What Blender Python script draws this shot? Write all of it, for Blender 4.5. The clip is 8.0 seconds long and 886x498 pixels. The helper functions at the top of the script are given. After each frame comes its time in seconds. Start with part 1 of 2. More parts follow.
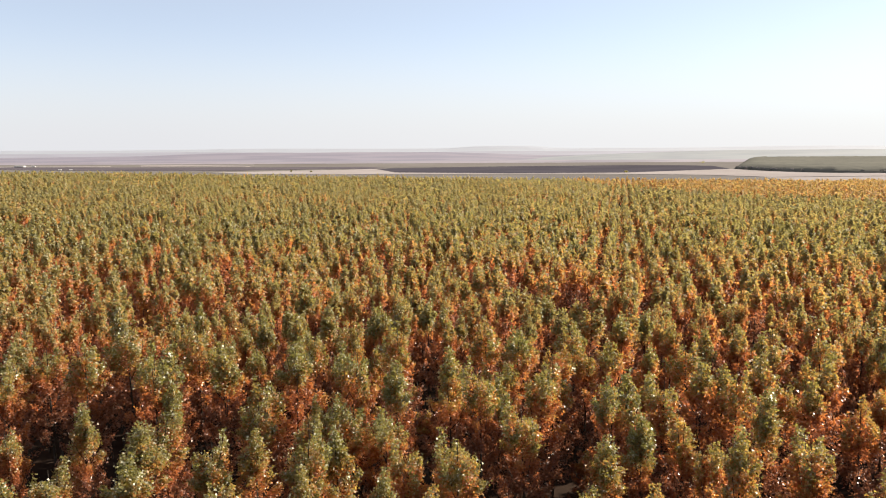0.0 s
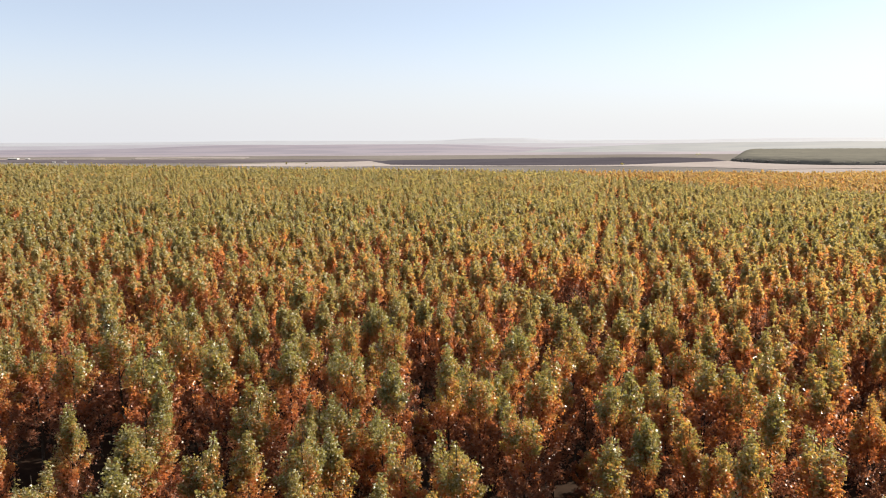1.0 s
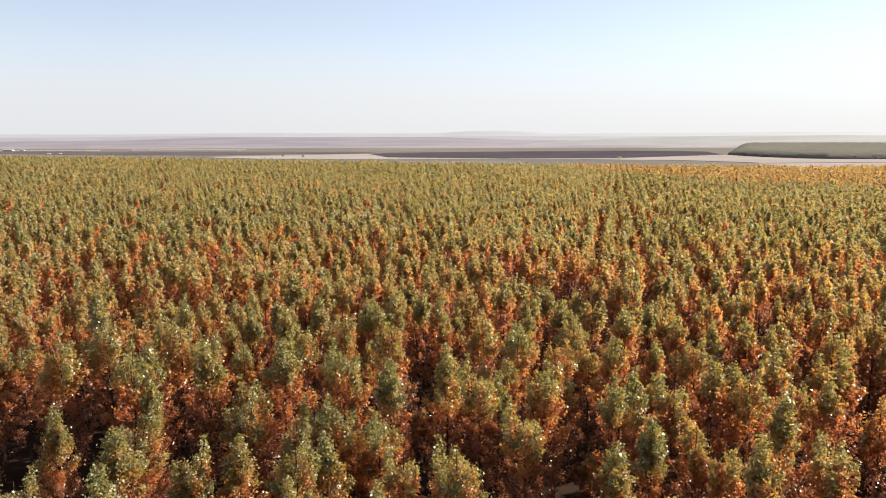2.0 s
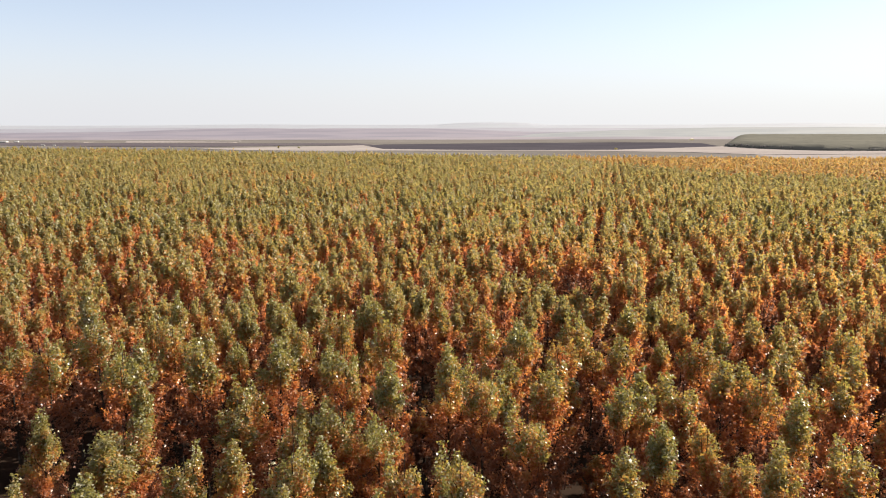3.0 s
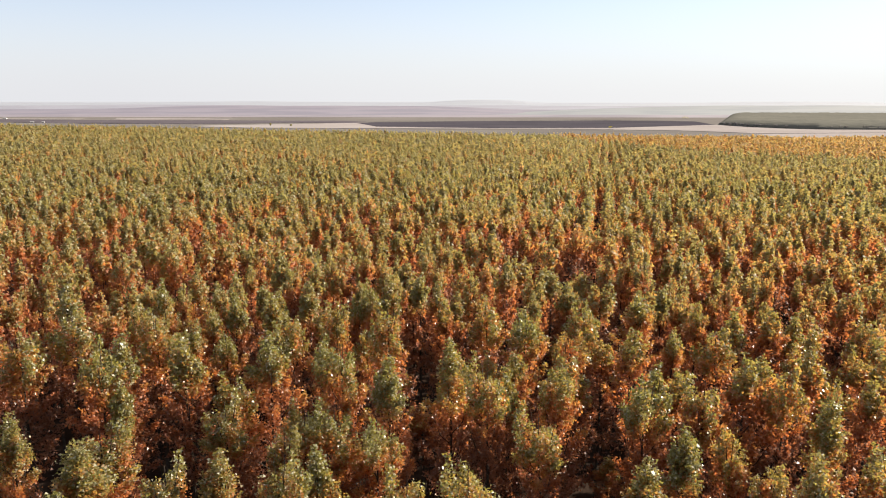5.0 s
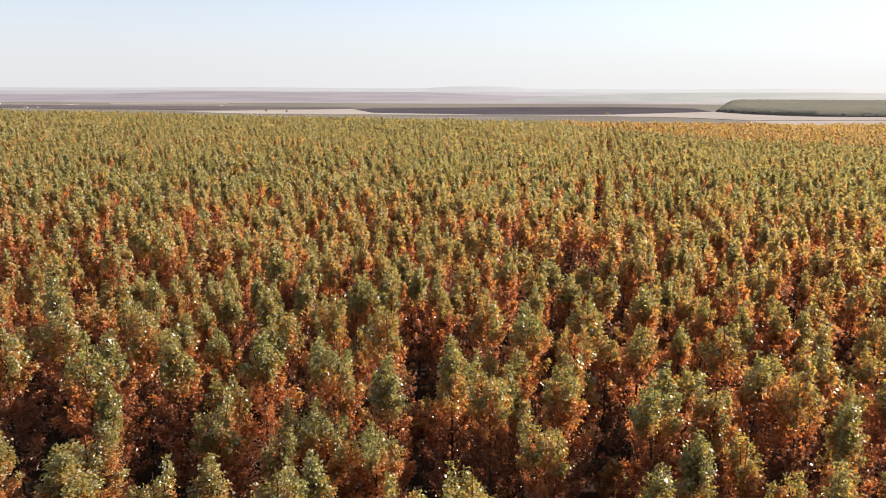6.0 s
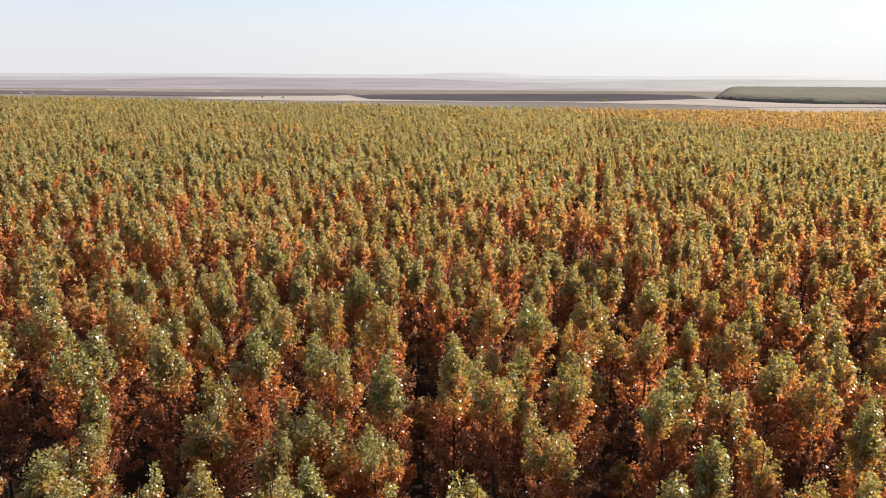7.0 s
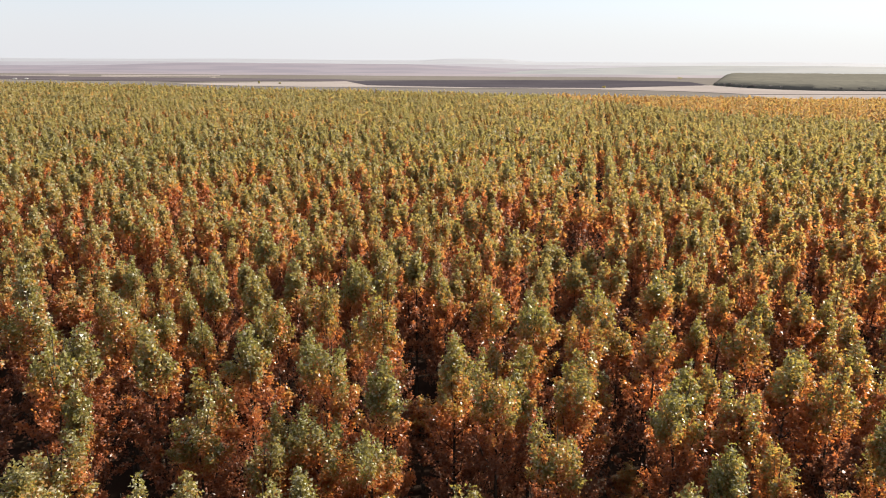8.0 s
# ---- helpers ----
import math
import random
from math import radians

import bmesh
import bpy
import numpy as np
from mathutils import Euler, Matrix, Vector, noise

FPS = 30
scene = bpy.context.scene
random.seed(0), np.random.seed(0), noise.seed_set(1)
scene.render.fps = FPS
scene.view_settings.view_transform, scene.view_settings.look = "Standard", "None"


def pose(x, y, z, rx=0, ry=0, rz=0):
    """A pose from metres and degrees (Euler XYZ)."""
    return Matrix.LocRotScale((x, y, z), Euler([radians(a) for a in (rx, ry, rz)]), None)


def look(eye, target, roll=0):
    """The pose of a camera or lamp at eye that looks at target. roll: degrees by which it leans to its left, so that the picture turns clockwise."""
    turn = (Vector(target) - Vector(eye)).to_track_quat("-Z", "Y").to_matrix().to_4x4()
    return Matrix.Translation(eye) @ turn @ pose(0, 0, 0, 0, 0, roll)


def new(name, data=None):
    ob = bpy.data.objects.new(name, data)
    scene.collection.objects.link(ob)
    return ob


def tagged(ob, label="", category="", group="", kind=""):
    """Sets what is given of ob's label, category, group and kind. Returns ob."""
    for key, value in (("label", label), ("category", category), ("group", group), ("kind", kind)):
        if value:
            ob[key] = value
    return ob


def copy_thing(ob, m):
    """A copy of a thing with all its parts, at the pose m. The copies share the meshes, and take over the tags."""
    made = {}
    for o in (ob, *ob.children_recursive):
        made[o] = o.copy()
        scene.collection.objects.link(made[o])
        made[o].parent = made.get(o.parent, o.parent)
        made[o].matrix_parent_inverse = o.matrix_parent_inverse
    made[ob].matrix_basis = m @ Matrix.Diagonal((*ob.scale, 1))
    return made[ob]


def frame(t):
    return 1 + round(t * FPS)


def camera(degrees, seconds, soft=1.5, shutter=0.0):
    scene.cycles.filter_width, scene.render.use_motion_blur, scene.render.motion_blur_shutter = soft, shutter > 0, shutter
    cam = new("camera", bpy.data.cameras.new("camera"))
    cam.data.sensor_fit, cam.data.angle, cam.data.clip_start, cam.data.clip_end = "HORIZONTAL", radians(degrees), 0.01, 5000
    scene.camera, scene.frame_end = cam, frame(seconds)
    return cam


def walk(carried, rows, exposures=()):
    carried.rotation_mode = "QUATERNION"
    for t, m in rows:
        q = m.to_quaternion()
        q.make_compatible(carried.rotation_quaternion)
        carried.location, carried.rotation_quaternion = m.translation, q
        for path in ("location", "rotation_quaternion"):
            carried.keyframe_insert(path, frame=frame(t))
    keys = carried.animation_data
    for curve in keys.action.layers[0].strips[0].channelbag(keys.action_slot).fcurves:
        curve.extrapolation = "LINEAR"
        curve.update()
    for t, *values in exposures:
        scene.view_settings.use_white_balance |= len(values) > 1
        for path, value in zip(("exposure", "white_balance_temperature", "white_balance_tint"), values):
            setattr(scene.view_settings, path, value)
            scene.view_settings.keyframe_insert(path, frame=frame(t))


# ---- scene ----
# The camera: a slow flight forwards over the canopy, tipping down on the way.
cam = camera(60.0, 8.0, soft=1.05)
PATH = [
    (0, (1.375, -0.361, 26.448), (1.323, 1.621, 26.189), -0.3),
    (0.5, (1.311, 0.348, 26.456), (1.264, 2.329, 26.187), -0.3),
    (1, (1.212, 1.087, 26.456), (1.171, 3.067, 26.177), -0.3),
    (1.5, (1.139, 1.799, 26.449), (1.102, 3.778, 26.161), -0.2),
    (3, (0.711, 4.148, 26.481), (0.689, 6.123, 26.162), -0.1),
    (3.5, (0.556, 4.973, 26.501), (0.539, 6.946, 26.17), -0.1),
    (4, (0.414, 5.837, 26.5), (0.402, 7.807, 26.156), -0.0),
    (4.5, (0.273, 6.628, 26.519), (0.265, 8.596, 26.16), 0.0),
    (6, (-0.127, 9.216, 26.578), (-0.121, 11.174, 26.169), 0.2),
    (6.5, (-0.25, 10.111, 26.57), (-0.24, 12.065, 26.144), 0.2),
    (7, (-0.36, 11.023, 26.569), (-0.346, 12.973, 26.127), 0.3),
    (7.5, (-0.441, 11.931, 26.565), (-0.424, 13.878, 26.106), 0.4),
    (8, (-0.488, 12.94, 26.538), (-0.467, 14.883, 26.062), 0.4),
]
walk(cam, [(t, look(eye, target, roll)) for t, eye, target, roll in PATH])

# Light: a clear, hazy autumn day with the sun to the side.
SUN_TURN, SUN_HEIGHT = radians(67), radians(28)   # clockwise from +y, above the horizon
scene.view_settings.exposure = 2.04


HAZE = (3.95, 3.98, 4.15)


def ramp(nodes, stops):
    r = nodes.new("ShaderNodeValToRGB")
    while len(r.color_ramp.elements) < len(stops):
        r.color_ramp.elements.new(0.5)
    for e, (at, rgb) in zip(r.color_ramp.elements, stops):
        e.position, e.color = at, (*rgb, 1)
    return r


def daylight():
    world = bpy.data.worlds.new("sky")
    scene.world = world
    world.use_nodes = True
    nodes, links = world.node_tree.nodes, world.node_tree.links
    sky = nodes.new("ShaderNodeTexSky")
    sky.sky_type, sky.sun_disc = "NISHITA", False
    sky.sun_elevation, sky.sun_rotation = SUN_HEIGHT, SUN_TURN
    sky.altitude, sky.air_density, sky.dust_density, sky.ozone_density = 0, 0.65, 0.35, 0.2
    # Pale haze thickens evenly all round towards the horizon.
    where, parts = nodes.new("ShaderNodeTexCoord"), nodes.new("ShaderNodeSeparateXYZ")
    links.new(where.outputs["Generated"], parts.inputs[0])
    haze = nodes.new("ShaderNodeValToRGB")
    haze.color_ramp.interpolation = "EASE"
    for e, (at, v) in zip([haze.color_ramp.elements[0], haze.color_ramp.elements[1], haze.color_ramp.elements.new(0.1)], [(0.0, 0.97), (0.42, 0.0), (0.16, 0.46)]):
        e.position, e.color = at, (v, v, v, 1)
    links.new(parts.outputs["Z"], haze.inputs[0])
    mix = nodes.new("ShaderNodeMix"); mix.data_type = "RGBA"
    # It is whiter on the sun's side.
    side = nodes.new("ShaderNodeVectorMath"); side.operation = "DOT_PRODUCT"
    side.inputs[1].default_value = (math.sin(SUN_TURN), math.cos(SUN_TURN), 0)
    links.new(where.outputs["Generated"], side.inputs[0])
    white = ramp(nodes, [(0.0, HAZE), (1.0, (4.6, 4.6, 4.62))])
    links.new(side.outputs["Value"], white.inputs[0])
    links.new(white.outputs[0], mix.inputs["B"])
    links.new(haze.outputs[0], mix.inputs["Factor"]); links.new(sky.outputs[0], mix.inputs["A"])
    back = nodes["Background"]
    back.inputs["Strength"].default_value = 0.0485
    links.new(mix.outputs["Result"], back.inputs["Color"])
    lamp = bpy.data.lights.new("sun", "SUN")
    lamp.energy, lamp.angle, lamp.color = 4.5, radians(0.6), (1.0, 0.90, 0.74)
    ob = new("sun", lamp)
    toward = Vector((math.sin(SUN_TURN) * math.cos(SUN_HEIGHT), math.cos(SUN_TURN) * math.cos(SUN_HEIGHT), math.sin(SUN_HEIGHT)))
    ob.matrix_world = look(toward * 200 + Vector((0, 0, 60)), (0, 0, 60))


daylight()


# ---- materials ----
def material(name):
    m = bpy.data.materials.new(name)
    m.use_nodes = True
    return m, m.node_tree.nodes, m.node_tree.links, m.node_tree.nodes["Principled BSDF"]


def leaf_material(name, roughness, gloss, pale, deep=1.0):
    """Poplar leaves from green through yellow and orange to rust, by each leaf's own age; some are paled for undersides
    and painted glints.
    """
    m, nodes, links, bsdf = material(name)
    age = nodes.new("ShaderNodeAttribute"); age.attribute_name = "age"
    info = nodes.new("ShaderNodeObjectInfo")
    shift = nodes.new("ShaderNodeMath"); shift.operation = "MULTIPLY_ADD"
    shift.inputs[1].default_value, shift.inputs[2].default_value = 0.10, -0.05
    links.new(info.outputs["Random"], shift.inputs[0])
    total = nodes.new("ShaderNodeMath"); total.operation = "ADD"
    links.new(age.outputs["Fac"], total.inputs[0]); links.new(shift.outputs[0], total.inputs[1])
    # deep: 1 for single saturated leaves, 0 for sprays of them seen together with their undersides, glints and haze put
    # into the colour.
    # The rust end is dimmed as well, shade of the lower crown in the colour.
    tones = [(0.0, (0.178, 0.157, 0.062), (0.134, 0.126, 0.033)), (0.16, (0.240, 0.182, 0.067), (0.194, 0.152, 0.039)),
             (0.32, (0.315, 0.172, 0.060), (0.290, 0.150, 0.040)), (0.50, (0.335, 0.124, 0.048), (0.325, 0.113, 0.036)),
             (0.72, (0.265, 0.096, 0.048), (0.255, 0.088, 0.038)), (1.0, (0.160, 0.066, 0.042), (0.145, 0.058, 0.035))]
    hue = ramp(nodes, [(at, tuple(p + (q - p) * deep for p, q in zip(far, one))) for at, far, one in tones])
    links.new(total.outputs[0], hue.inputs[0])
    # Undersides and glints put into the colour, paler and greyer, on some of the leaves; fewer on those that have
    # turned.
    island = nodes.new("ShaderNodeNewGeometry")
    under = ramp(nodes, [(0.70, (0.08, 0.08, 0.08)), (0.86, (1, 1, 1))])
    links.new(island.outputs["Random Per Island"], under.inputs[0])
    fresh = ramp(nodes, [(0.05, (pale, pale, pale)), (0.55, (0.1, 0.1, 0.1))])
    links.new(total.outputs[0], fresh.inputs[0])
    amount = nodes.new("ShaderNodeMath"); amount.operation = "MULTIPLY"
    links.new(under.outputs[0], amount.inputs[0]); links.new(fresh.outputs[0], amount.inputs[1])
    tone = nodes.new("ShaderNodeMix"); tone.data_type = "RGBA"
    tone.inputs["B"].default_value = (0.36 + 0.07 * deep, 0.33 + 0.08 * deep, 0.20 + 0.11 * deep, 1)
    links.new(amount.outputs[0], tone.inputs["Factor"]); links.new(hue.outputs[0], tone.inputs["A"])
    links.new(tone.outputs["Result"], bsdf.inputs["Base Color"])
    bsdf.inputs["Roughness"].default_value = roughness
    bsdf.inputs["Specular IOR Level"].default_value = gloss
    through_leaf = nodes.new("ShaderNodeBsdfTranslucent")
    # Light that has passed through a leaf is brighter and yellower than what it throws back.
    warm = nodes.new("ShaderNodeMix"); warm.data_type, warm.blend_type = "RGBA", "MULTIPLY"
    warm.inputs["Factor"].default_value, warm.inputs["B"].default_value = 1.0, (1.50, 1.42, 1.10, 1)
    links.new(hue.outputs[0], warm.inputs["A"])
    links.new(warm.outputs["Result"], through_leaf.inputs["Color"])
    mix = nodes.new("ShaderNodeMixShader"); mix.inputs[0].default_value = 0.55
    links.new(bsdf.outputs[0], mix.inputs[1]); links.new(through_leaf.outputs[0], mix.inputs[2])
    links.new(mix.outputs[0], nodes["Material Output"].inputs["Surface"])
    return m


def rough_material(name, dark, light, scale, fine, roughness=0.9, bump=0.3, thin=0.0):
    """A matt surface with patches and grain between two colours."""
    m, nodes, links, bsdf = material(name)
    where = nodes.new("ShaderNodeTexCoord")
    big, small = nodes.new("ShaderNodeTexNoise"), nodes.new("ShaderNodeTexNoise")
    big.inputs["Scale"].default_value, small.inputs["Scale"].default_value = scale, fine
    big.inputs["Detail"].default_value = small.inputs["Detail"].default_value = 6
    for n in (big, small):
        links.new(where.outputs["Object"], n.inputs["Vector"])
    both = nodes.new("ShaderNodeMath"); both.operation = "MULTIPLY_ADD"; both.inputs[1].default_value = 0.4
    half = nodes.new("ShaderNodeMath"); half.operation = "MULTIPLY"; half.inputs[1].default_value = 0.6
    links.new(big.outputs["Fac"], half.inputs[0])
    links.new(small.outputs["Fac"], both.inputs[0]); links.new(half.outputs[0], both.inputs[2])
    hue = ramp(nodes, [(0.36, dark), (0.64, light)])
    links.new(both.outputs[0], hue.inputs[0]); links.new(hue.outputs[0], bsdf.inputs["Base Color"])
    bsdf.inputs["Roughness"].default_value, bsdf.inputs["Specular IOR Level"].default_value = roughness, 0.0
    relief = nodes.new("ShaderNodeBump"); relief.inputs["Strength"].default_value = bump
    links.new(small.outputs["Fac"], relief.inputs["Height"]); links.new(relief.outputs[0], bsdf.inputs["Normal"])
    if thin:
        passing, both = nodes.new("ShaderNodeBsdfTranslucent"), nodes.new("ShaderNodeMixShader")
        both.inputs[0].default_value = thin
        links.new(hue.outputs[0], passing.inputs["Color"])
        links.new(bsdf.outputs[0], both.inputs[1]); links.new(passing.outputs[0], both.inputs[2])
        links.new(both.outputs[0], nodes["Material Output"].inputs["Surface"])
    return m


def distant_material(name, rgb, stripe):
    """Far country in pale bands of fields, with haze put into both base colours."""
    m, nodes, links, bsdf = material(name)
    where, bands = nodes.new("ShaderNodeTexCoord"), nodes.new("ShaderNodeTexNoise")
    squash = nodes.new("ShaderNodeMapping"); squash.inputs["Scale"].default_value = (0.0045, 0.008, 0.04)
    links.new(where.outputs["Object"], squash.inputs["Vector"]); links.new(squash.outputs[0], bands.inputs["Vector"])
    bands.inputs["Scale"].default_value, bands.inputs["Detail"].default_value = 1.0, 5
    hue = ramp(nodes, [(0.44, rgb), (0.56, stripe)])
    links.new(bands.outputs["Fac"], hue.inputs[0]); links.new(hue.outputs[0], bsdf.inputs["Base Color"])
    bsdf.inputs["Roughness"].default_value = 1.0
    return m


LEAF = leaf_material("poplar_leaves", 0.37, 0.5, 0.9)
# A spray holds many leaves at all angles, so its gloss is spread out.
# Sprays and tops also have paler tones, standing in for glints and haze.
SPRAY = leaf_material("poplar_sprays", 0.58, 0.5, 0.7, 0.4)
DISTANT = leaf_material("poplar_tops", 0.7, 0.5, 0.3, 0.0)
BARK = rough_material("poplar_bark", (0.025, 0.02, 0.016), (0.07, 0.058, 0.048), 3, 40)
# Foliage a kilometre off, greyed and paled: haze put into its base colour.
HAZED_LEAVES = rough_material("hazed_foliage", (0.155, 0.146, 0.150), (0.18, 0.17, 0.17), 0.01, 0.08, bump=0.0, thin=0.5)
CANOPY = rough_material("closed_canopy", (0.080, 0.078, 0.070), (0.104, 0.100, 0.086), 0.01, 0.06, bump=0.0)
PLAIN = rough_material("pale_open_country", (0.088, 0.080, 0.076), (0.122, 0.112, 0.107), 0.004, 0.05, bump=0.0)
STUBBLE = rough_material("pale_stubble", (0.17, 0.151, 0.148), (0.215, 0.193, 0.189), 0.012, 0.15, bump=0.0)
# Brown soil and litter, darkened further: gloom beneath the crowns put into the colour.
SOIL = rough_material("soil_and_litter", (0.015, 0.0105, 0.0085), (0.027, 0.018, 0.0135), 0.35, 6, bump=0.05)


# ---- building ----
def mesh_object(name, bm, mat, parent=None, label=""):
    me = bpy.data.meshes.new(name)
    bm.to_mesh(me)
    bm.free()
    me.materials.append(mat)
    ob = new(name, me)
    if parent:
        ob.parent = parent
    return tagged(ob, label)


def land(x, y):
    """Height of the ground: a slope falling to the right and away, then a level plain."""
    slope = -0.0169 * np.clip(x, -450, 450) - 0.009 * np.clip(y, -300, 620)
    far = np.clip((y - 560) / 330, 0, 1)
    far = far * far * (3 - 2 * far)
    side = np.clip((np.abs(x) - 500) / 400, 0, 1)
    far = np.maximum(far, side * side * (3 - 2 * side))
    return slope * (1 - far) - 8.0 * far


def ground():
    line = lambda fine, far: np.r_[-4900, -3500, -2400, -1600, -1200, -900, np.arange(-700, 701, fine), far]
    xs = line(35.0, [900, 1200, 1600, 2400, 3500, 4900])
    ys = line(35.0, [750, 800, 850, 900, 1000, 1200, 1600, 2400, 3500, 4900])
    X, Y = np.meshgrid(xs, ys)
    verts = np.stack([X, Y, land(X, Y)], -1).reshape(-1, 3)
    w = len(xs)
    faces = [(r * w + c, r * w + c + 1, (r + 1) * w + c + 1, (r + 1) * w + c) for r in range(len(ys) - 1) for c in range(w - 1)]
    me = bpy.data.meshes.new("ground")
    me.from_pydata(verts.tolist(), [], faces)
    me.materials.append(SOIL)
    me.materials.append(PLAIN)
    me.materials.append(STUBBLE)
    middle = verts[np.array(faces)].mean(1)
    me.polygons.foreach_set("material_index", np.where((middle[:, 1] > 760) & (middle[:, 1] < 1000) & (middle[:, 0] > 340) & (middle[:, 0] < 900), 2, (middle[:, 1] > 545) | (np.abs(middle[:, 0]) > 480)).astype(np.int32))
    tagged(new("ground", me), "brown soil and leaf litter under the plantation", "ground", kind="structure")


ground()


def field(name, corners, mat, label):
    """A field that lies on the plain, with slightly raised edges."""
    bm = bmesh.new()
    lid = [bm.verts.new((x, y, float(land(np.float64(x), np.float64(y))) + 0.5)) for x, y in corners]
    bm.faces.new(lid)
    foot = [bm.verts.new((v.co.x, v.co.y, v.co.z - 0.6)) for v in lid]
    for n in range(len(lid)):
        k = (n + 1) % len(lid)
        bm.faces.new((lid[k], lid[n], foot[n], foot[k]))
    return tagged(mesh_object(name, bm, mat), label, "field", kind="structure")


# Ploughland and fallow lean to lilac, distance haze put into their tones.
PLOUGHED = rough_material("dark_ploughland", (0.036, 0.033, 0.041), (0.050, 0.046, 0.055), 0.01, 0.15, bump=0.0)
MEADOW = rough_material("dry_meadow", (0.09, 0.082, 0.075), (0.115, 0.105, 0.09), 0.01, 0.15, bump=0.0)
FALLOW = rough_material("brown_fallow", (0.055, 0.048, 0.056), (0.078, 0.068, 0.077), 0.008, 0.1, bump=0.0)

field("field_stubble", [(-377, 1150), (-333, 1195), (-276, 1235), (-199, 1290), (-152, 1330), (-140, 1290), (-97, 1122), (64, 1062), (230, 1076),
                        (430, 1236), (900, 1180), (900, 960), (496, 913), (357, 892), (300, 976), (168, 1034), (-92, 1052), (-176, 1046), (-265, 1069), (-343, 1118)], STUBBLE,
      "pale harvested stubble field beyond the plantation")
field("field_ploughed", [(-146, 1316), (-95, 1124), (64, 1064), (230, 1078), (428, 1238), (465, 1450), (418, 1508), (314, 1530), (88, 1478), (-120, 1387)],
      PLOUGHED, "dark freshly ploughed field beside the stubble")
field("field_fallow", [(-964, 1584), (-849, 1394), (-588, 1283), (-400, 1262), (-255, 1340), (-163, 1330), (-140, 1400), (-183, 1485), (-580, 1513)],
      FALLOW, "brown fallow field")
field("field_strip", [(-724, 1721), (-686, 1631), (-560, 1650), (-460, 1694), (-477, 1758), (-600, 1735)], STUBBLE, "narrow pale strip of stubble")
field("field_thread", [(-665, 1560), (-560, 1540), (-440, 1560), (-440, 1592), (-560, 1578), (-665, 1600)], STUBBLE, "narrow pale strip of stubble")
field("field_band", [(-1500, 1640), (-1050, 1590), (-760, 1600), (-760, 1650), (-1100, 1660), (-1500, 1720)], STUBBLE, "narrow pale strip of stubble")


def far_hills():
    """Low ridges on the horizon, one behind the other, paler the further off by haze put into the colour; each
    (distance, height, its own rises, dark and light tone).
    """
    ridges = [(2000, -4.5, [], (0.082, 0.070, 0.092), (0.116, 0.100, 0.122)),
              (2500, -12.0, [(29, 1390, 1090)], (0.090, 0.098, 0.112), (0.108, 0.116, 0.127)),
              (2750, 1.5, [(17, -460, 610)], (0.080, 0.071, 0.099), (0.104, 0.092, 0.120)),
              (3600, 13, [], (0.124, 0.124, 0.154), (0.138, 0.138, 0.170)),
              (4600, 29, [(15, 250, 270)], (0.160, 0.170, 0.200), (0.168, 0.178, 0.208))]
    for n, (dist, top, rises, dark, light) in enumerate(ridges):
        mat = distant_material("hazed_country", dark, light)
        bm = bmesh.new()
        steps = 120
        rows = []
        for k in range(steps + 1):
            x = (k / steps - 0.5) * 2.0 * dist
            crest = top + (1.5 + 2.2 * n) * noise.noise((x * 0.0011, n * 7.3, 0)) + 1.2 * noise.noise((x * 0.006, n * 3.1, 5))
            crest += sum(h * math.exp(-((x - middle) / w) ** 4) for h, middle, w in rises)
            rows.append([bm.verts.new((x, dist - (600 if n else 160), -9.0)), bm.verts.new((x, dist - (250 if n else 90), 0.55 * crest - 4)), bm.verts.new((x, dist, crest)), bm.verts.new((x, dist + 300, -9.0))])
        for a, b in zip(rows, rows[1:]):
            for i in range(3):
                bm.faces.new((a[i], b[i], b[i + 1], a[i + 1]))
        tagged(mesh_object("backdrop", bm, mat), "distant hills with pale fields, lilac haze in their colour", "hills", kind="structure")


far_hills()


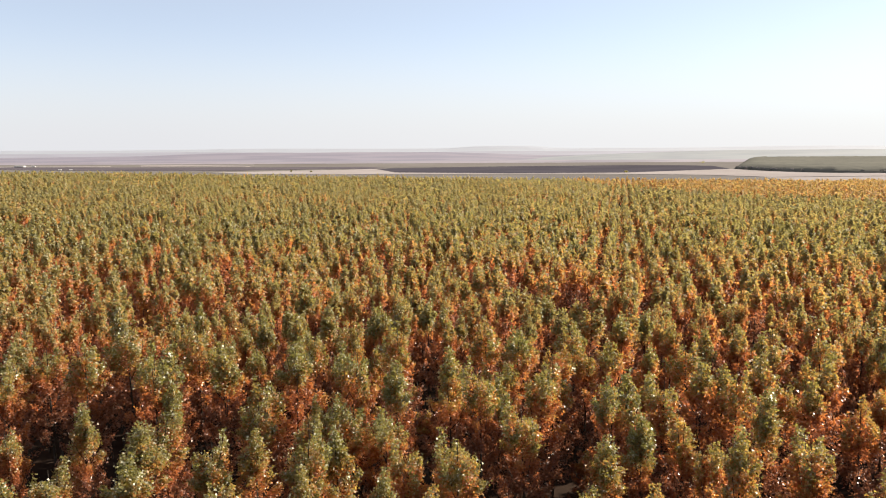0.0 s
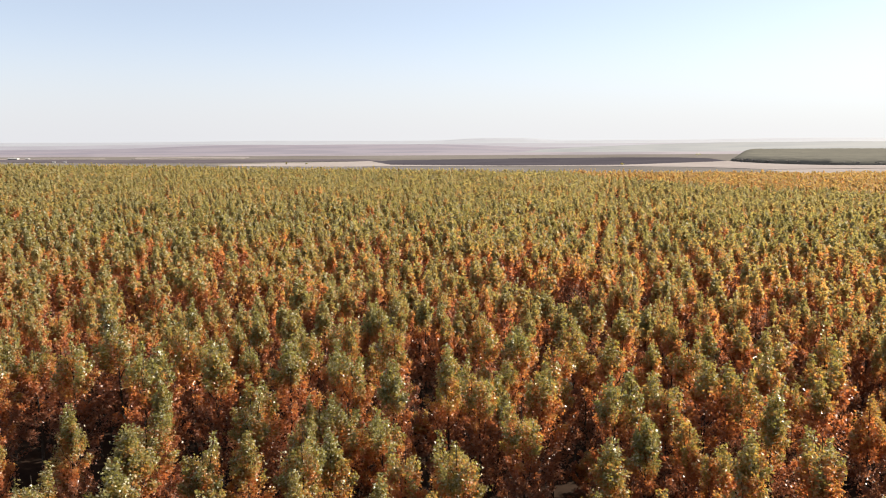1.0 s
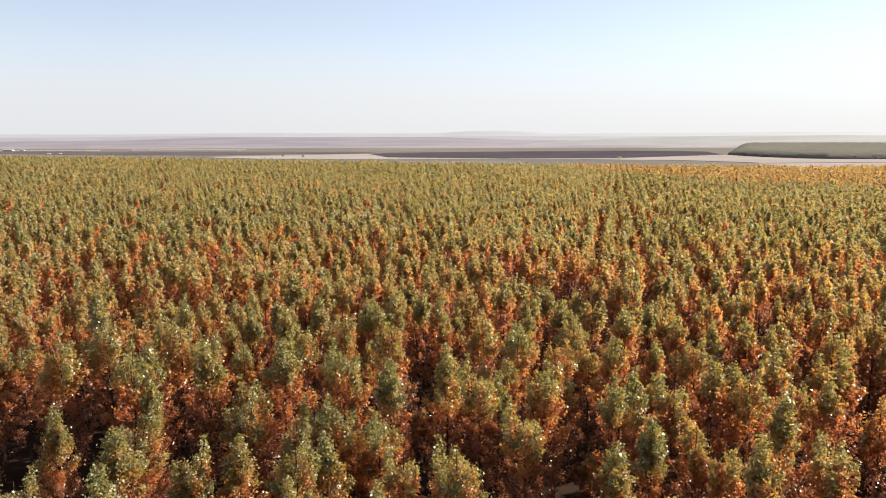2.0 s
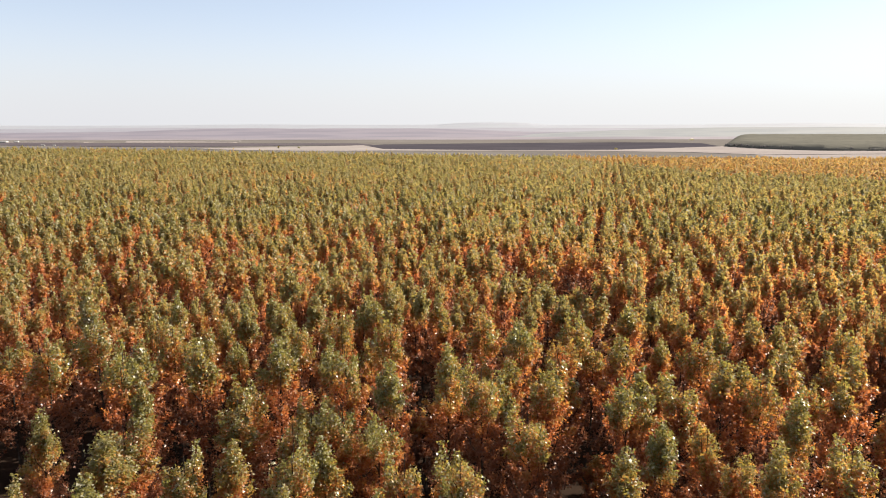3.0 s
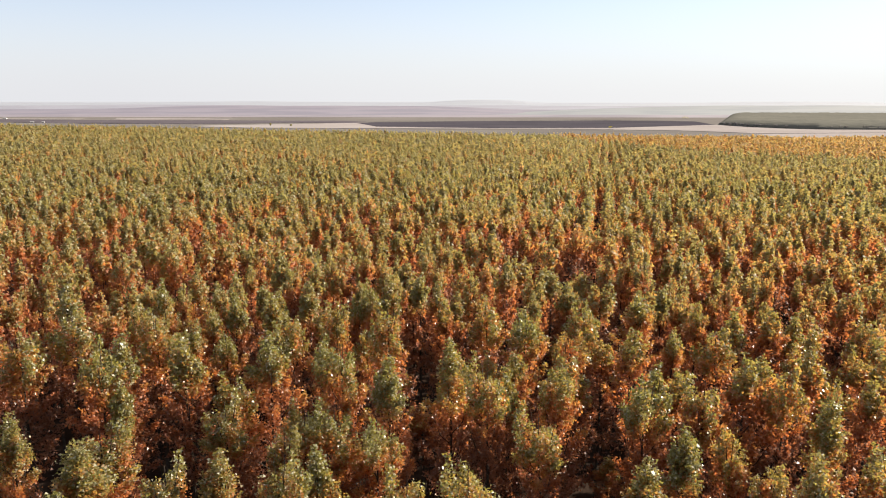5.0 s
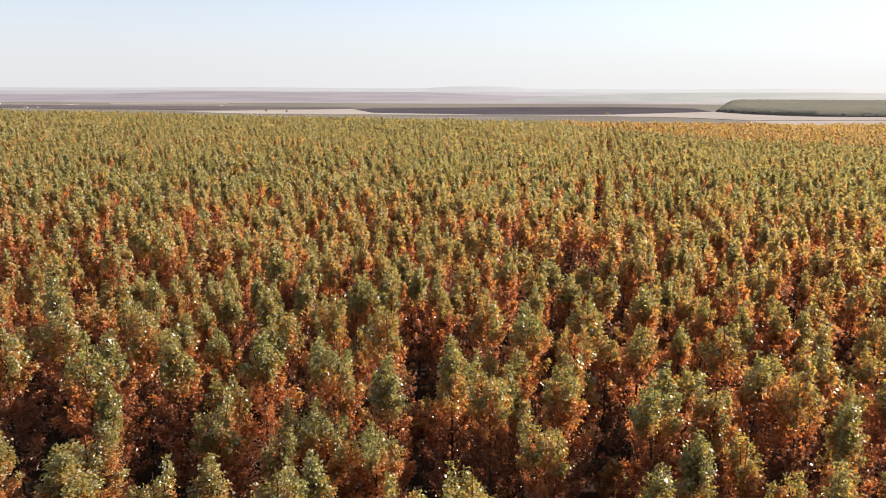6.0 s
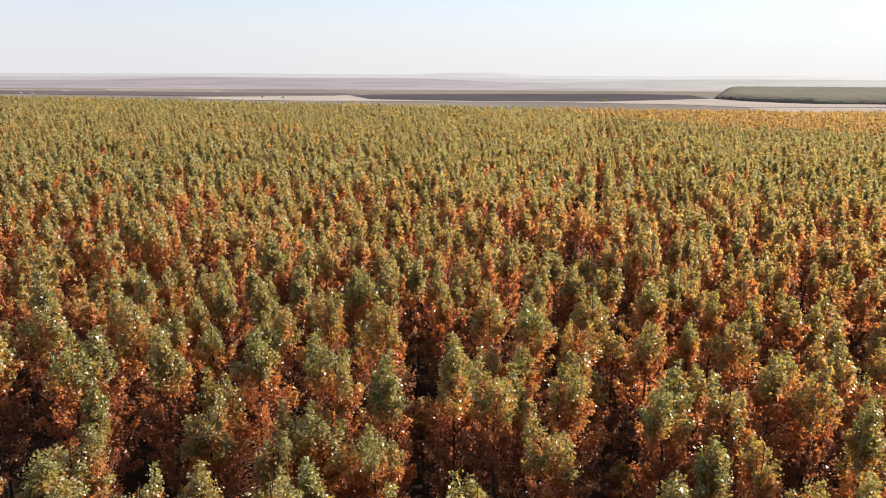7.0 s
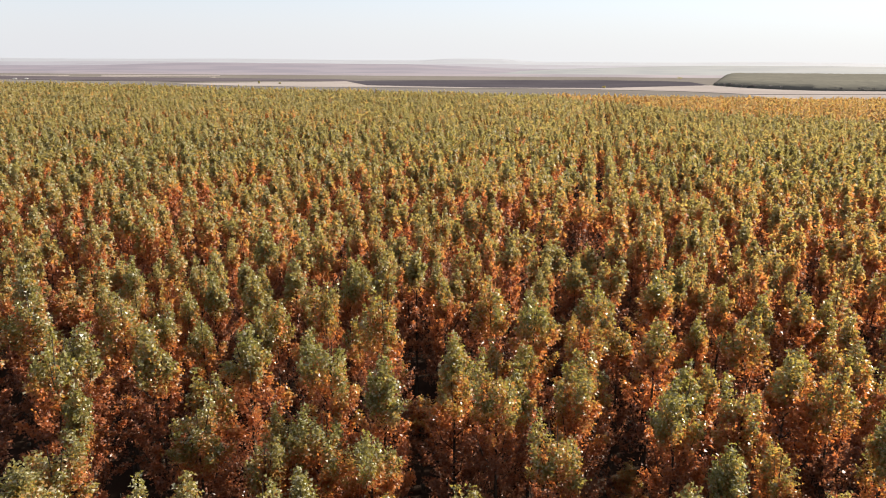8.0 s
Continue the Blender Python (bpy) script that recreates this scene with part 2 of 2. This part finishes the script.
# ---- poplars ----
def crown_leaves(rng, height, spread, leaves, size, ripe, wild=1.0, top=0.0):
    """Leaves along rising shoots: corners (n, 3, 3) and the age of each leaf. wild: how freely they hang; top: how far they crowd into the tip."""
    shoots = 34
    low = height - 9.6
    rise = (np.arange(shoots) + rng.uniform(0, 1, shoots)) / shoots
    base = low + 7.9 * rise
    turn = np.arange(shoots) * 2.399 + rng.uniform(-0.5, 0.5, shoots)
    reach = spread * (1 - 0.70 * rise ** 2.0) * rng.uniform(0.6, 1.25, shoots)
    lift = (0.7 + 0.5 * reach) * rng.uniform(0.7, 1.25, shoots)
    # Upright leaders at the top, in one to three heads of unequal height.
    heads = int(rng.choice([1, 1, 1, 2, 3]))
    swing, drop = rng.uniform(0, math.tau), np.r_[0, rng.uniform(0.35, 1.3, 2)]
    which_head = np.arange(15) % heads
    aside = np.where(heads > 1, 0.42 * spread, 0.0)
    leader_turn = np.arange(15) * 2.399 + rng.uniform(-0.3, 0.3, 15)
    leader_reach = spread * np.linspace(0.06, 0.5, 15) * rng.uniform(0.8, 1.2, 15)
    leader_lift = np.linspace(2.95, 1.0, 15) * rng.uniform(0.85, 1.1, 15)
    base = np.r_[base, height - 2.7 - drop[which_head] - rng.uniform(0, 0.4, 15)]
    reach, lift, turn = np.r_[reach, leader_reach], np.r_[lift, leader_lift], np.r_[turn, leader_turn]
    foot_x = np.r_[np.zeros(shoots), aside * np.cos(swing + which_head * math.tau / heads)]
    foot_y = np.r_[np.zeros(shoots), aside * np.sin(swing + which_head * math.tau / heads)]
    weight = (reach + 0.3 * lift + 0.1) * np.clip(0.42 + (base - low) * 0.15, 0, 1)
    weight *= 1 - top * np.clip((height - 4.2 - base) / 2.0, 0, 1)
    which = rng.choice(len(base), leaves, p=weight / weight.sum())
    along = rng.uniform(0.05, 1.0, leaves) ** 0.5
    out = reach[which] * along
    puff = 0.065 + 0.12 * np.sqrt(np.clip(1.05 - along, 0, 1))
    centre = np.stack([foot_x[which] + np.cos(turn[which]) * out, foot_y[which] + np.sin(turn[which]) * out, base[which] + lift[which] * along ** 1.5], -1)
    centre += rng.normal(0, 1, (leaves, 3)) * puff[:, None] * (1, 1, 1.15)
    centre[:, 2] = np.minimum(centre[:, 2], height + 0.15)
    away = centre * (1, 1, 0) / (np.linalg.norm(centre[:, :2], axis=1) + 0.3)[:, None]
    face = away * 0.5 + rng.normal(0, 0.75, (leaves, 3)) * wild + (0, 0, 0.28 + 0.15 * (1 - wild))
    face /= np.linalg.norm(face, axis=1)[:, None]
    side = np.cross(face, rng.normal(0, 1, (leaves, 3)))
    side /= np.linalg.norm(side, axis=1)[:, None]
    tip = np.cross(face, side)
    s = (size * rng.uniform(0.7, 1.25, leaves))[:, None]
    corners = [centre + tip * s * 0.62, centre - tip * s * 0.38 + side * s * 0.5, centre - tip * s * 0.38 - side * s * 0.5]
    # The tips of the shoots and the top stay green; inner and lower leaves have turned, and darken to rust low down as
    # painted crown shade.
    down = height - centre[:, 2] + 1.1 * np.sin(which * 12.9 + ripe * 40)
    age = ripe + (0.35 + 0.65 * wild) * (np.clip((down - 1.3) * 0.205, 0, 1.0) + 0.20 * (0.75 - along)) + rng.normal(0, 0.085, leaves) * wild
    return np.stack(corners, 1), np.clip(age, 0, 1)


def leaf_mesh(name, corners, age, mat=None):
    n, k = corners.shape[:2]
    me = bpy.data.meshes.new(name)
    me.vertices.add(k * n)
    me.vertices.foreach_set("co", corners.astype(np.float32).ravel())
    me.loops.add(k * n)
    me.loops.foreach_set("vertex_index", np.arange(k * n, dtype=np.int32))
    me.polygons.add(n)
    me.polygons.foreach_set("loop_start", np.arange(0, k * n, k, dtype=np.int32))
    a = me.attributes.new("age", "FLOAT", "POINT")
    a.data.foreach_set("value", np.repeat(age, k).astype(np.float32))
    me.materials.append(mat or LEAF)
    me.update(calc_edges=True)
    return me


def tube(bm, points, radii, sides=6):
    rings = []
    for p, r in zip(points, radii):
        rings.append([bm.verts.new((p[0] + r * math.cos(a * math.tau / sides), p[1] + r * math.sin(a * math.tau / sides), p[2])) for a in range(sides)])
    for low, high in zip(rings, rings[1:]):
        for a in range(sides):
            bm.faces.new((low[a], low[(a + 1) % sides], high[(a + 1) % sides], high[a]))
    bm.faces.new(rings[-1])


def poplar(rng, height, spread, ripe, leaves, size, mat):
    """One tree of the plantation: a straight tapered trunk with rising limbs, and a narrow crown of leaves."""
    tree = new("poplar_tree")
    bm = bmesh.new()
    tube(bm, [(0, 0, -0.3), (0, 0, 0.2), (0.03, 0, height * 0.4), (0, 0.02, height * 0.97)], [0.19, 0.12, 0.085, 0.012])
    mesh_object("trunk", bm, BARK, tree, "grey straight trunk")
    for k in range(9):
        bm = bmesh.new()
        z, turn = height - 7.9 + 0.68 * k, k * 2.399
        out = spread * (0.9 - 0.07 * k)
        c, s = math.cos(turn), math.sin(turn)
        tube(bm, [(0, 0, z), (c * out * 0.6, s * out * 0.6, z + 0.7), (c * out, s * out, z + 2.0)], [0.04, 0.026, 0.008], 4)
        mesh_object("limb", bm, BARK, tree)
    crown = new("crown", leaf_mesh("crown", *crown_leaves(rng, height, spread, leaves, size, ripe), mat))
    crown.parent = tree
    look_of = ("mostly green young poplar, orange only low down" if ripe < 0.01 else "young poplar with green top turning orange below" if ripe < 0.1
               else "young poplar gone yellow and orange to the top" if ripe < 0.2 else "young poplar turned orange and rust all over")
    return tagged(tree, look_of, "tree", "poplars of the plantation")


EDGE = 500.0
# The trees that stand nearest to the flight, one by one: x, y and height.
UPHILL = [(-31.0, 68.8, 13.7), (-27.1, 60.9, 14.0), (-26.2, 68.5, 12.0), (-24.6, 50.3, 13.7), (-23.8, 56.0, 13.6), (-22.7, 77.2, 11.6),
          (-20.2, 58.8, 13.2), (-19.3, 51.5, 12.9), (-18.8, 47.3, 14.4), (-18.1, 54.7, 13.7), (-15.9, 39.0, 11.9),
          (-15.7, 41.2, 11.9), (-14.4, 49.1, 13.9), (-14.2, 32.5, 12.7), (-12.5, 61.9, 13.2), (-11.7, 37.8, 11.8),
          (-11.1, 44.9, 11.9), (-10.4, 67.4, 13.0), (-9.5, 38.1, 11.8), (-9.5, 48.4, 14.1)]
MIDWAY = [(-6.7, 36.9, 12.9), (-5.1, 38.5, 12.1), (-5.1, 47.3, 14.6), (-5.1, 43.2, 12.3), (-3.9, 64.6, 14.0), (-3.3, 55.6, 14.2),
          (-3.1, 42.6, 12.2), (-2.6, 45.7, 14.0), (-1.4, 35.8, 12.8), (0.6, 48.0, 13.9), (1.2, 35.8, 13.1), (1.9, 75.4, 12.8),
          (2.6, 46.2, 13.8), (3.8, 61.1, 13.2), (5.2, 42.4, 12.6), (5.5, 56.8, 13.7), (6.2, 47.0, 13.3), (7.5, 50.2, 13.2),
          (8.4, 85.7, 11.9), (8.6, 37.5, 12.2)]
DOWNHILL = [(10.3, 44.3, 13.8), (10.5, 78.7, 11.9), (10.7, 61.3, 13.0), (11.1, 51.9, 13.9), (11.2, 40.3, 12.8), (13.4, 44.9, 13.7),
            (13.6, 72.3, 12.2), (14.2, 61.5, 13.8), (14.6, 35.2, 13.7), (15.8, 66.6, 13.4), (16.2, 47.2, 13.9), (17.9, 59.7, 13.6),
            (18.1, 42.2, 13.5), (18.1, 55.5, 13.3), (18.7, 46.9, 13.8), (19.4, 37.7, 12.9), (21.3, 49.9, 13.4), (21.2, 60.1, 13.0),
            (23.3, 60.3, 13.0), (26.0, 50.4, 13.0), (27.5, 63.9, 12.5), (29.2, 58.4, 13.5), (32.4, 68.0, 13.4)]

# Dark hollows in the canopy, filled with short trees added to stand for shaded foliage.
GAPS = [(-23.0, 51.5), (-21.9, 44.8), (-32.8, 76.2), (-37.2, 73.5), (-36.9, 88.1), (-24.2, 79.3), (-8.1, 52.6), (-2.0, 60.3),
        (6.2, 55.0), (-2.6, 45.0), (-9.0, 40.5), (-13.4, 45.0), (2.5, 42.2), (6.7, 40.7), (9.4, 48.8), (15.5, 44.4), (19.5, 59.0),
        (16.1, 62.0), (10.4, 69.0), (20.2, 42.5), (18.0, 50.5), (29.2, 63.6), (-4.7, 43.4), (-39.7, 115.0), (-13.0, 115.4),
        (-27.3, 125.5), (-60.3, 115.3), (26.4, 117.3), (-29.3, 68.4), (1.6, 48.1), (-24.9, 54.1), (-22.2, 69.7), (29.5, 131.2),
        (21.6, 95.8), (15.0, 89.4), (-35.6, 87.0), (25.3, 78.8), (50.6, 113.7),
        (-19.4, 44.2), (-17.8, 43.3), (-25.8, 46.3), (-12.9, 41.4), (-19.2, 40.6)]
HOLLOWS = [(-3.0, 118.3), (-40.4, 101.0), (-25.9, 116.4), (-33.7, 171.7), (-23.1, 133.0), (1.0, 96.0), (35.2, 123.9), (47.3, 134.7), (47.8, 115.5),
           (42.1, 91.2), (9.7, 97.6), (4.5, 78.0), (-26.6, 94.4), (-43.0, 88.0), (-52.8, 111.0), (24.3, 92.3), (-6.9, 87.6)]


def stand():
    """Where the poplars stand: (x, y, height, ripeness, width)."""
    rng = np.random.default_rng(11)
    turn = radians(11.5)
    a, b = np.meshgrid(np.arange(-270, 270) * 3.15, np.arange(-270, 270) * 3.1)
    x, y = a * math.cos(turn) + b * math.sin(turn), -a * math.sin(turn) + b * math.cos(turn)
    x, y = x.ravel(), y.ravel()
    x, y = x + rng.normal(0, 0.5, len(x)), y + rng.normal(0, 0.5, len(x))
    edge = EDGE + 42 * np.clip((x - 40) / 160, 0, 1) + 70 * np.clip((x - 230) / 120, 0, 1)
    keep = (y > -20) & (y < edge) & (x > -0.585 * (y + 4) - 8) & (x < 0.585 * (y + 4) + np.where(y < 160, 27, 10)) & (rng.random(len(x)) > 0.05 + 0.16 * (y > 260))
    x, y = x[keep], y[keep]
    front = np.array(UPHILL + MIDWAY + DOWNHILL)
    gap = np.hypot(x[:, None] - front[:, 0], y[:, None] - front[:, 1]).min(1)
    # The hollows further off run along the rows.
    hollow = np.array(GAPS + HOLLOWS)
    bare = np.hypot(x[:, None] - hollow[:, 0], (y[:, None] - hollow[:, 1]) / np.where(hollow[:, 1] > 60, 2.3, 1.0)).min(1)
    keep = (gap > 2.5) & ((y > 56) | (y < 28) | (rng.random(len(x)) > 0.32 + 0.3 * (x < -9)))
    in_hollow = np.r_[np.zeros(len(front), bool), bare[keep] < 1.9]
    x, y = np.r_[front[:, 0], x[keep]], np.r_[front[:, 1], y[keep]]
    wave = np.array([noise.noise((p * 0.05, q * 0.05, 0)) + 0.6 * noise.noise((p * 0.013, q * 0.013, 4)) for p, q in zip(x, y)])
    height = 13.1 + rng.normal(0, 0.55, len(x)) + 0.6 * wave - 1.3 * (y < 58)
    height[:len(front)] = front[:, 2]
    # Close to those trees the ones between them stay lower.
    beside = np.hypot(x[:, None] - front[:, 0], y[:, None] - front[:, 1])
    lower = (beside.min(1) < 5.0) & (np.arange(len(x)) >= len(front))
    height[lower] = np.minimum(height[lower], front[beside.argmin(1)[lower], 2] - 0.7)
    height[in_hollow] *= np.where(y[in_hollow] < 60, 0.6, 0.66)
    ripe = 0.085 + 0.065 * rng.normal(0, 1, len(x)) + 0.08 * wave
    ripe[:len(front)] = np.clip(ripe[:len(front)], -0.02, 0.08)
    # Riper towards the lower ground, greener further off.
    ripe += 0.05 * np.clip(x / 22, -0.2, 1) * np.clip((90 - y) / 40, 0, 1) - 0.015 * np.clip((y - 80) / 60, 0, 1) - 0.04 * np.clip((y - 150) / 100, 0, 1)
    ripe += 0.13 * np.exp(-((x - 31) ** 2 + (y - 168) ** 2) / 14 ** 2)
    orange = (y > np.interp(x, [70, 79, 88, 101, 117, 135, 151, 165, 300], [520, 423, 396, 344, 320, 308, 298, 293, 285]) + 12 * wave) & (x > 66)
    # Trees in the hollows are pushed towards rust, shade put into their colour.
    ripe[in_hollow] += 0.12
    ripe[orange] = 0.215 + 0.035 * rng.normal(0, 1, orange.sum())
    return x, y, height, ripe, np.where(np.arange(len(x)) < len(front), 1.74, np.where(y < 58, 1.54, 1.38)) + rng.normal(0, 0.15, len(x))


def plant():
    rng = np.random.default_rng(5)
    x, y, height, ripe, wide = stand()
    z = land(x, y)
    away = np.hypot(x, y - 6)
    view = (y > 24) & (np.abs(x) < 0.58 * (y + 4) + 3)
    order = np.argsort(np.where(view, away, 1e6))
    near, rest = order[:292], order[292:]
    marks = np.array([-0.06, -0.03, 0.0, 0.02, 0.04, 0.06, 0.08, 0.11, 0.14, 0.18, 0.24, 0.32])
    for group, leaves, size in ((near[:80], 9600, 0.118), (near[80:170], 5600, 0.152), (near[170:], 3000, 0.21)):
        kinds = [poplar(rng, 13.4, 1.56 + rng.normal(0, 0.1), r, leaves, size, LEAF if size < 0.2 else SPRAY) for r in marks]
        used = set()
        for n in group:
            pick = int(np.argmin(np.abs(marks - ripe[n] + rng.normal(0, 0.02))))
            m = pose(x[n], y[n], z[n], rng.normal(0, 1.2), rng.normal(0, 1.2), rng.uniform(0, 360)) @ Matrix.Diagonal((wide[n] / 1.56, wide[n] / 1.56, height[n] / 13.4, 1))
            ob = kinds[pick] if pick not in used else copy_thing(kinds[pick], Matrix())
            ob.matrix_basis = m
            used.add(pick)
        for pick, ob in enumerate(kinds):
            if pick not in used:
                for o in (*ob.children_recursive, ob):
                    bpy.data.objects.remove(o)
    # Further off the leaves merge into sprays.
    for low, high, leaves, size, wild, top in [(0, 120, 840, 0.31, 0.85, 0.5), (120, 190, 360, 0.40, 0.6, 0.8), (190, 300, 150, 0.53, 0.4, 0.92), (300, 900, 72, 0.70, 0.2, 0.97)]:
        some = [n for n in rest if low <= away[n] < high]
        corners, ages = [], []
        for n in some:
            few = leaves if y[n] > 4 and x[n] < 0.585 * (y[n] + 4) + 8 else leaves // 2
            c, a = crown_leaves(rng, height[n], wide[n], few, size, ripe[n], wild, top)
            corners.append(c + (x[n], y[n], z[n]))
            ages.append(a)
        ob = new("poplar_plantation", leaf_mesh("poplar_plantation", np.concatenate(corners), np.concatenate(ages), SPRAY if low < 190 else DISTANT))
        tagged(ob, "dense rows of young poplars turning orange", "trees", kind="stuff")
    # The trunks under them, three-sided spikes.
    ring = np.arange(3) * math.tau / 3
    foot = np.stack([0.12 * np.cos(ring), 0.12 * np.sin(ring), np.full(3, -0.2)], -1)
    verts = np.concatenate([np.concatenate([foot, [(0, 0, height[n] - 0.8)]]) + (x[n], y[n], z[n]) for n in rest])
    faces = [(4 * k + i, 4 * k + (i + 1) % 3, 4 * k + 3) for k in range(len(rest)) for i in range(3)]
    me = bpy.data.meshes.new("plantation_trunks")
    me.from_pydata(verts.tolist(), [], faces)
    me.materials.append(BARK)
    tagged(new("plantation_trunks", me), "thin straight grey trunks of young poplars", "trunks", kind="stuff")


plant()


def far_block():
    """An older plantation across the fields: a closed canopy with a ragged wall of trees along its edge."""
    rng = np.random.default_rng(3)
    edge = [(430, 1228), (433, 1170), (440, 1113), (460, 1060), (490, 1022), (553, 1012), (640, 1008), (740, 1004), (860, 1000), (1000, 996)]
    corners, ages = [], []
    for (x0, y0), (x1, y1) in zip(edge, edge[1:]):
        steps = int(math.hypot(x1 - x0, y1 - y0) / 4.0)
        for k in range(steps):
            px = x0 + (x1 - x0) * k / steps + rng.normal(0, 2.0) + 4
            py = y0 + (y1 - y0) * k / steps + rng.normal(0, 2.0) + 5
            c, a = crown_leaves(rng, 5.2 + rng.normal(0, 0.5), 3.4, 330, 1.1, 0.02, 0.35)
            corners.append(c + (px, py, -8.2))
            ages.append(a * 0.4)
    # Inside, the crowns close up into one uneven roof of leaves that rounds down at the edge.
    bm = bmesh.new()
    rows = []
    side, front = [p for p, q in edge], [q for p, q in edge]
    for d in [996 + 1150 * (k / 70) ** 1.7 for k in range(71)]:
        first = float(np.interp(d, [996, 1000, 1004, 1008, 1012, 1022, 1060, 1113, 1170, 1228, 2660], [1000, 860, 740, 640, 553, 490, 460, 440, 433, 430, 985]))
        row = []
        for k in range(91):
            px = first + max(0.84 * d - first, 60) * (k / 90) ** 1.3
            inside = max(0.0, min(px - first, d - float(np.interp(px, side, front))))
            rise = min(1.0, inside / 34)
            row.append(bm.verts.new((px, d, -8.2 + 8.9 * math.sqrt(rise * (2 - rise)) + (0.2 + 0.8 * rise) * noise.noise((px * 0.09, d * 0.07, 2)))))
        rows.append(row)
    for low, high in zip(rows, rows[1:]):
        for k in range(90):
            bm.faces.new((low[k], low[k + 1], high[k + 1], high[k]))
    bm.to_mesh(me := bpy.data.meshes.new("distant_canopy"))
    bm.free()
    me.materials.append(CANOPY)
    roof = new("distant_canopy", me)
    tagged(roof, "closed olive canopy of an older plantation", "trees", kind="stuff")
    ob = new("distant_plantation", leaf_mesh("distant_plantation", np.concatenate(corners), np.clip(np.concatenate(ages), 0, 1), HAZED_LEAVES))
    tagged(ob, "older plantation across the stubble fields, greyed with painted haze", "trees", kind="stuff")


far_block()


WHITEWASH = rough_material("whitewash", (0.22, 0.21, 0.21), (0.28, 0.27, 0.265), 0.2, 2)
SHEET_ROOF = rough_material("sheet_roof", (0.22, 0.22, 0.23), (0.3, 0.3, 0.3), 0.2, 2, roughness=0.5)


def farm_shed(x, y, long, deep, tall, label):
    """A low farm building with a pitched roof."""
    shed = new("farm_shed")
    z = float(land(np.float64(x), np.float64(y)))
    shed.location = (x, y, z)
    bm = bmesh.new()
    h, d = long / 2, deep / 2
    ring = [bm.verts.new(p) for p in ((-h, -d, -0.3), (h, -d, -0.3), (h, d, -0.3), (-h, d, -0.3))]
    top = [bm.verts.new((v.co.x, v.co.y, tall)) for v in ring]
    left, right = bm.verts.new((-h, 0, tall * 1.45)), bm.verts.new((h, 0, tall * 1.45))
    bm.faces.new((ring[0], ring[1], top[1], top[0]))
    bm.faces.new((ring[2], ring[3], top[3], top[2]))
    bm.faces.new((ring[1], ring[2], top[2], right, top[1]))
    bm.faces.new((ring[3], ring[0], top[0], left, top[3]))
    mesh_object("wall", bm, WHITEWASH, shed)
    bm = bmesh.new()
    for sgn in (-1, 1):
        a = [bm.verts.new((u, sgn * (d + 0.5), tall - 0.1)) for u in (-h - 0.5, h + 0.5)] + [bm.verts.new((u, 0, tall * 1.45 + 0.15)) for u in (h + 0.5, -h - 0.5)]
        b = [bm.verts.new((v.co.x, v.co.y, v.co.z + 0.2)) for v in a]
        for k in range(4):
            bm.faces.new((a[k], a[(k + 1) % 4], b[(k + 1) % 4], b[k]))
        bm.faces.new(a)
        bm.faces.new(b)
    mesh_object("roof", bm, SHEET_ROOF, shed, "pale sheet roof")
    return tagged(shed, label, "farm building", "farm sheds on the plain")


farm_shed(-930, 1600, 20, 10, 2.4, "long white farm shed on the plain")
farm_shed(-906, 1610, 7, 6, 2.0, "small white farm shed on the plain")
farm_shed(-705, 1335, 5, 4, 1.3, "small white farm shed on the plain")
farm_shed(-684, 1332, 4, 3, 1.3, "small white farm shed on the plain")


def shrub(x, y, tall, wide):
    """A lone dark bush at the edge of a field."""
    rng = np.random.default_rng(int(abs(x) * 10))
    ob = new("shrub")
    ob.location = (x, y, float(land(np.float64(x), np.float64(y))) + 0.3)
    bm = bmesh.new()
    tube(bm, [(0, 0, -0.4), (0.05, 0, tall * 0.4), (0, 0, tall * 0.8)], [0.16, 0.1, 0.03])
    mesh_object("stem", bm, BARK, ob)
    n = 260
    d = rng.normal(0, 1, (n, 3))
    c = d / np.linalg.norm(d, axis=1)[:, None] * rng.uniform(0.4, 1, (n, 1)) * (wide / 2, wide / 2, tall * 0.45) + (0, 0, tall * 0.55)
    corners = c[:, None] + rng.normal(0, 0.3, (n, 3, 3))
    crown = new("crown", leaf_mesh("crown", corners, np.clip(rng.normal(0.0, 0.05, n), 0, 1)))
    crown.parent = ob
    return tagged(ob, "lone dark shrub at the edge of a field", "shrub", "shrubs between the fields")


shrub(-256, 1150, 4.5, 3)
shrub(-228, 1160, 2.4, 4)
shrub(227, 1070, 3.2, 6)
shrub(512, 1660, 6, 16)
shrub(478, 1052, 3.0, 4)
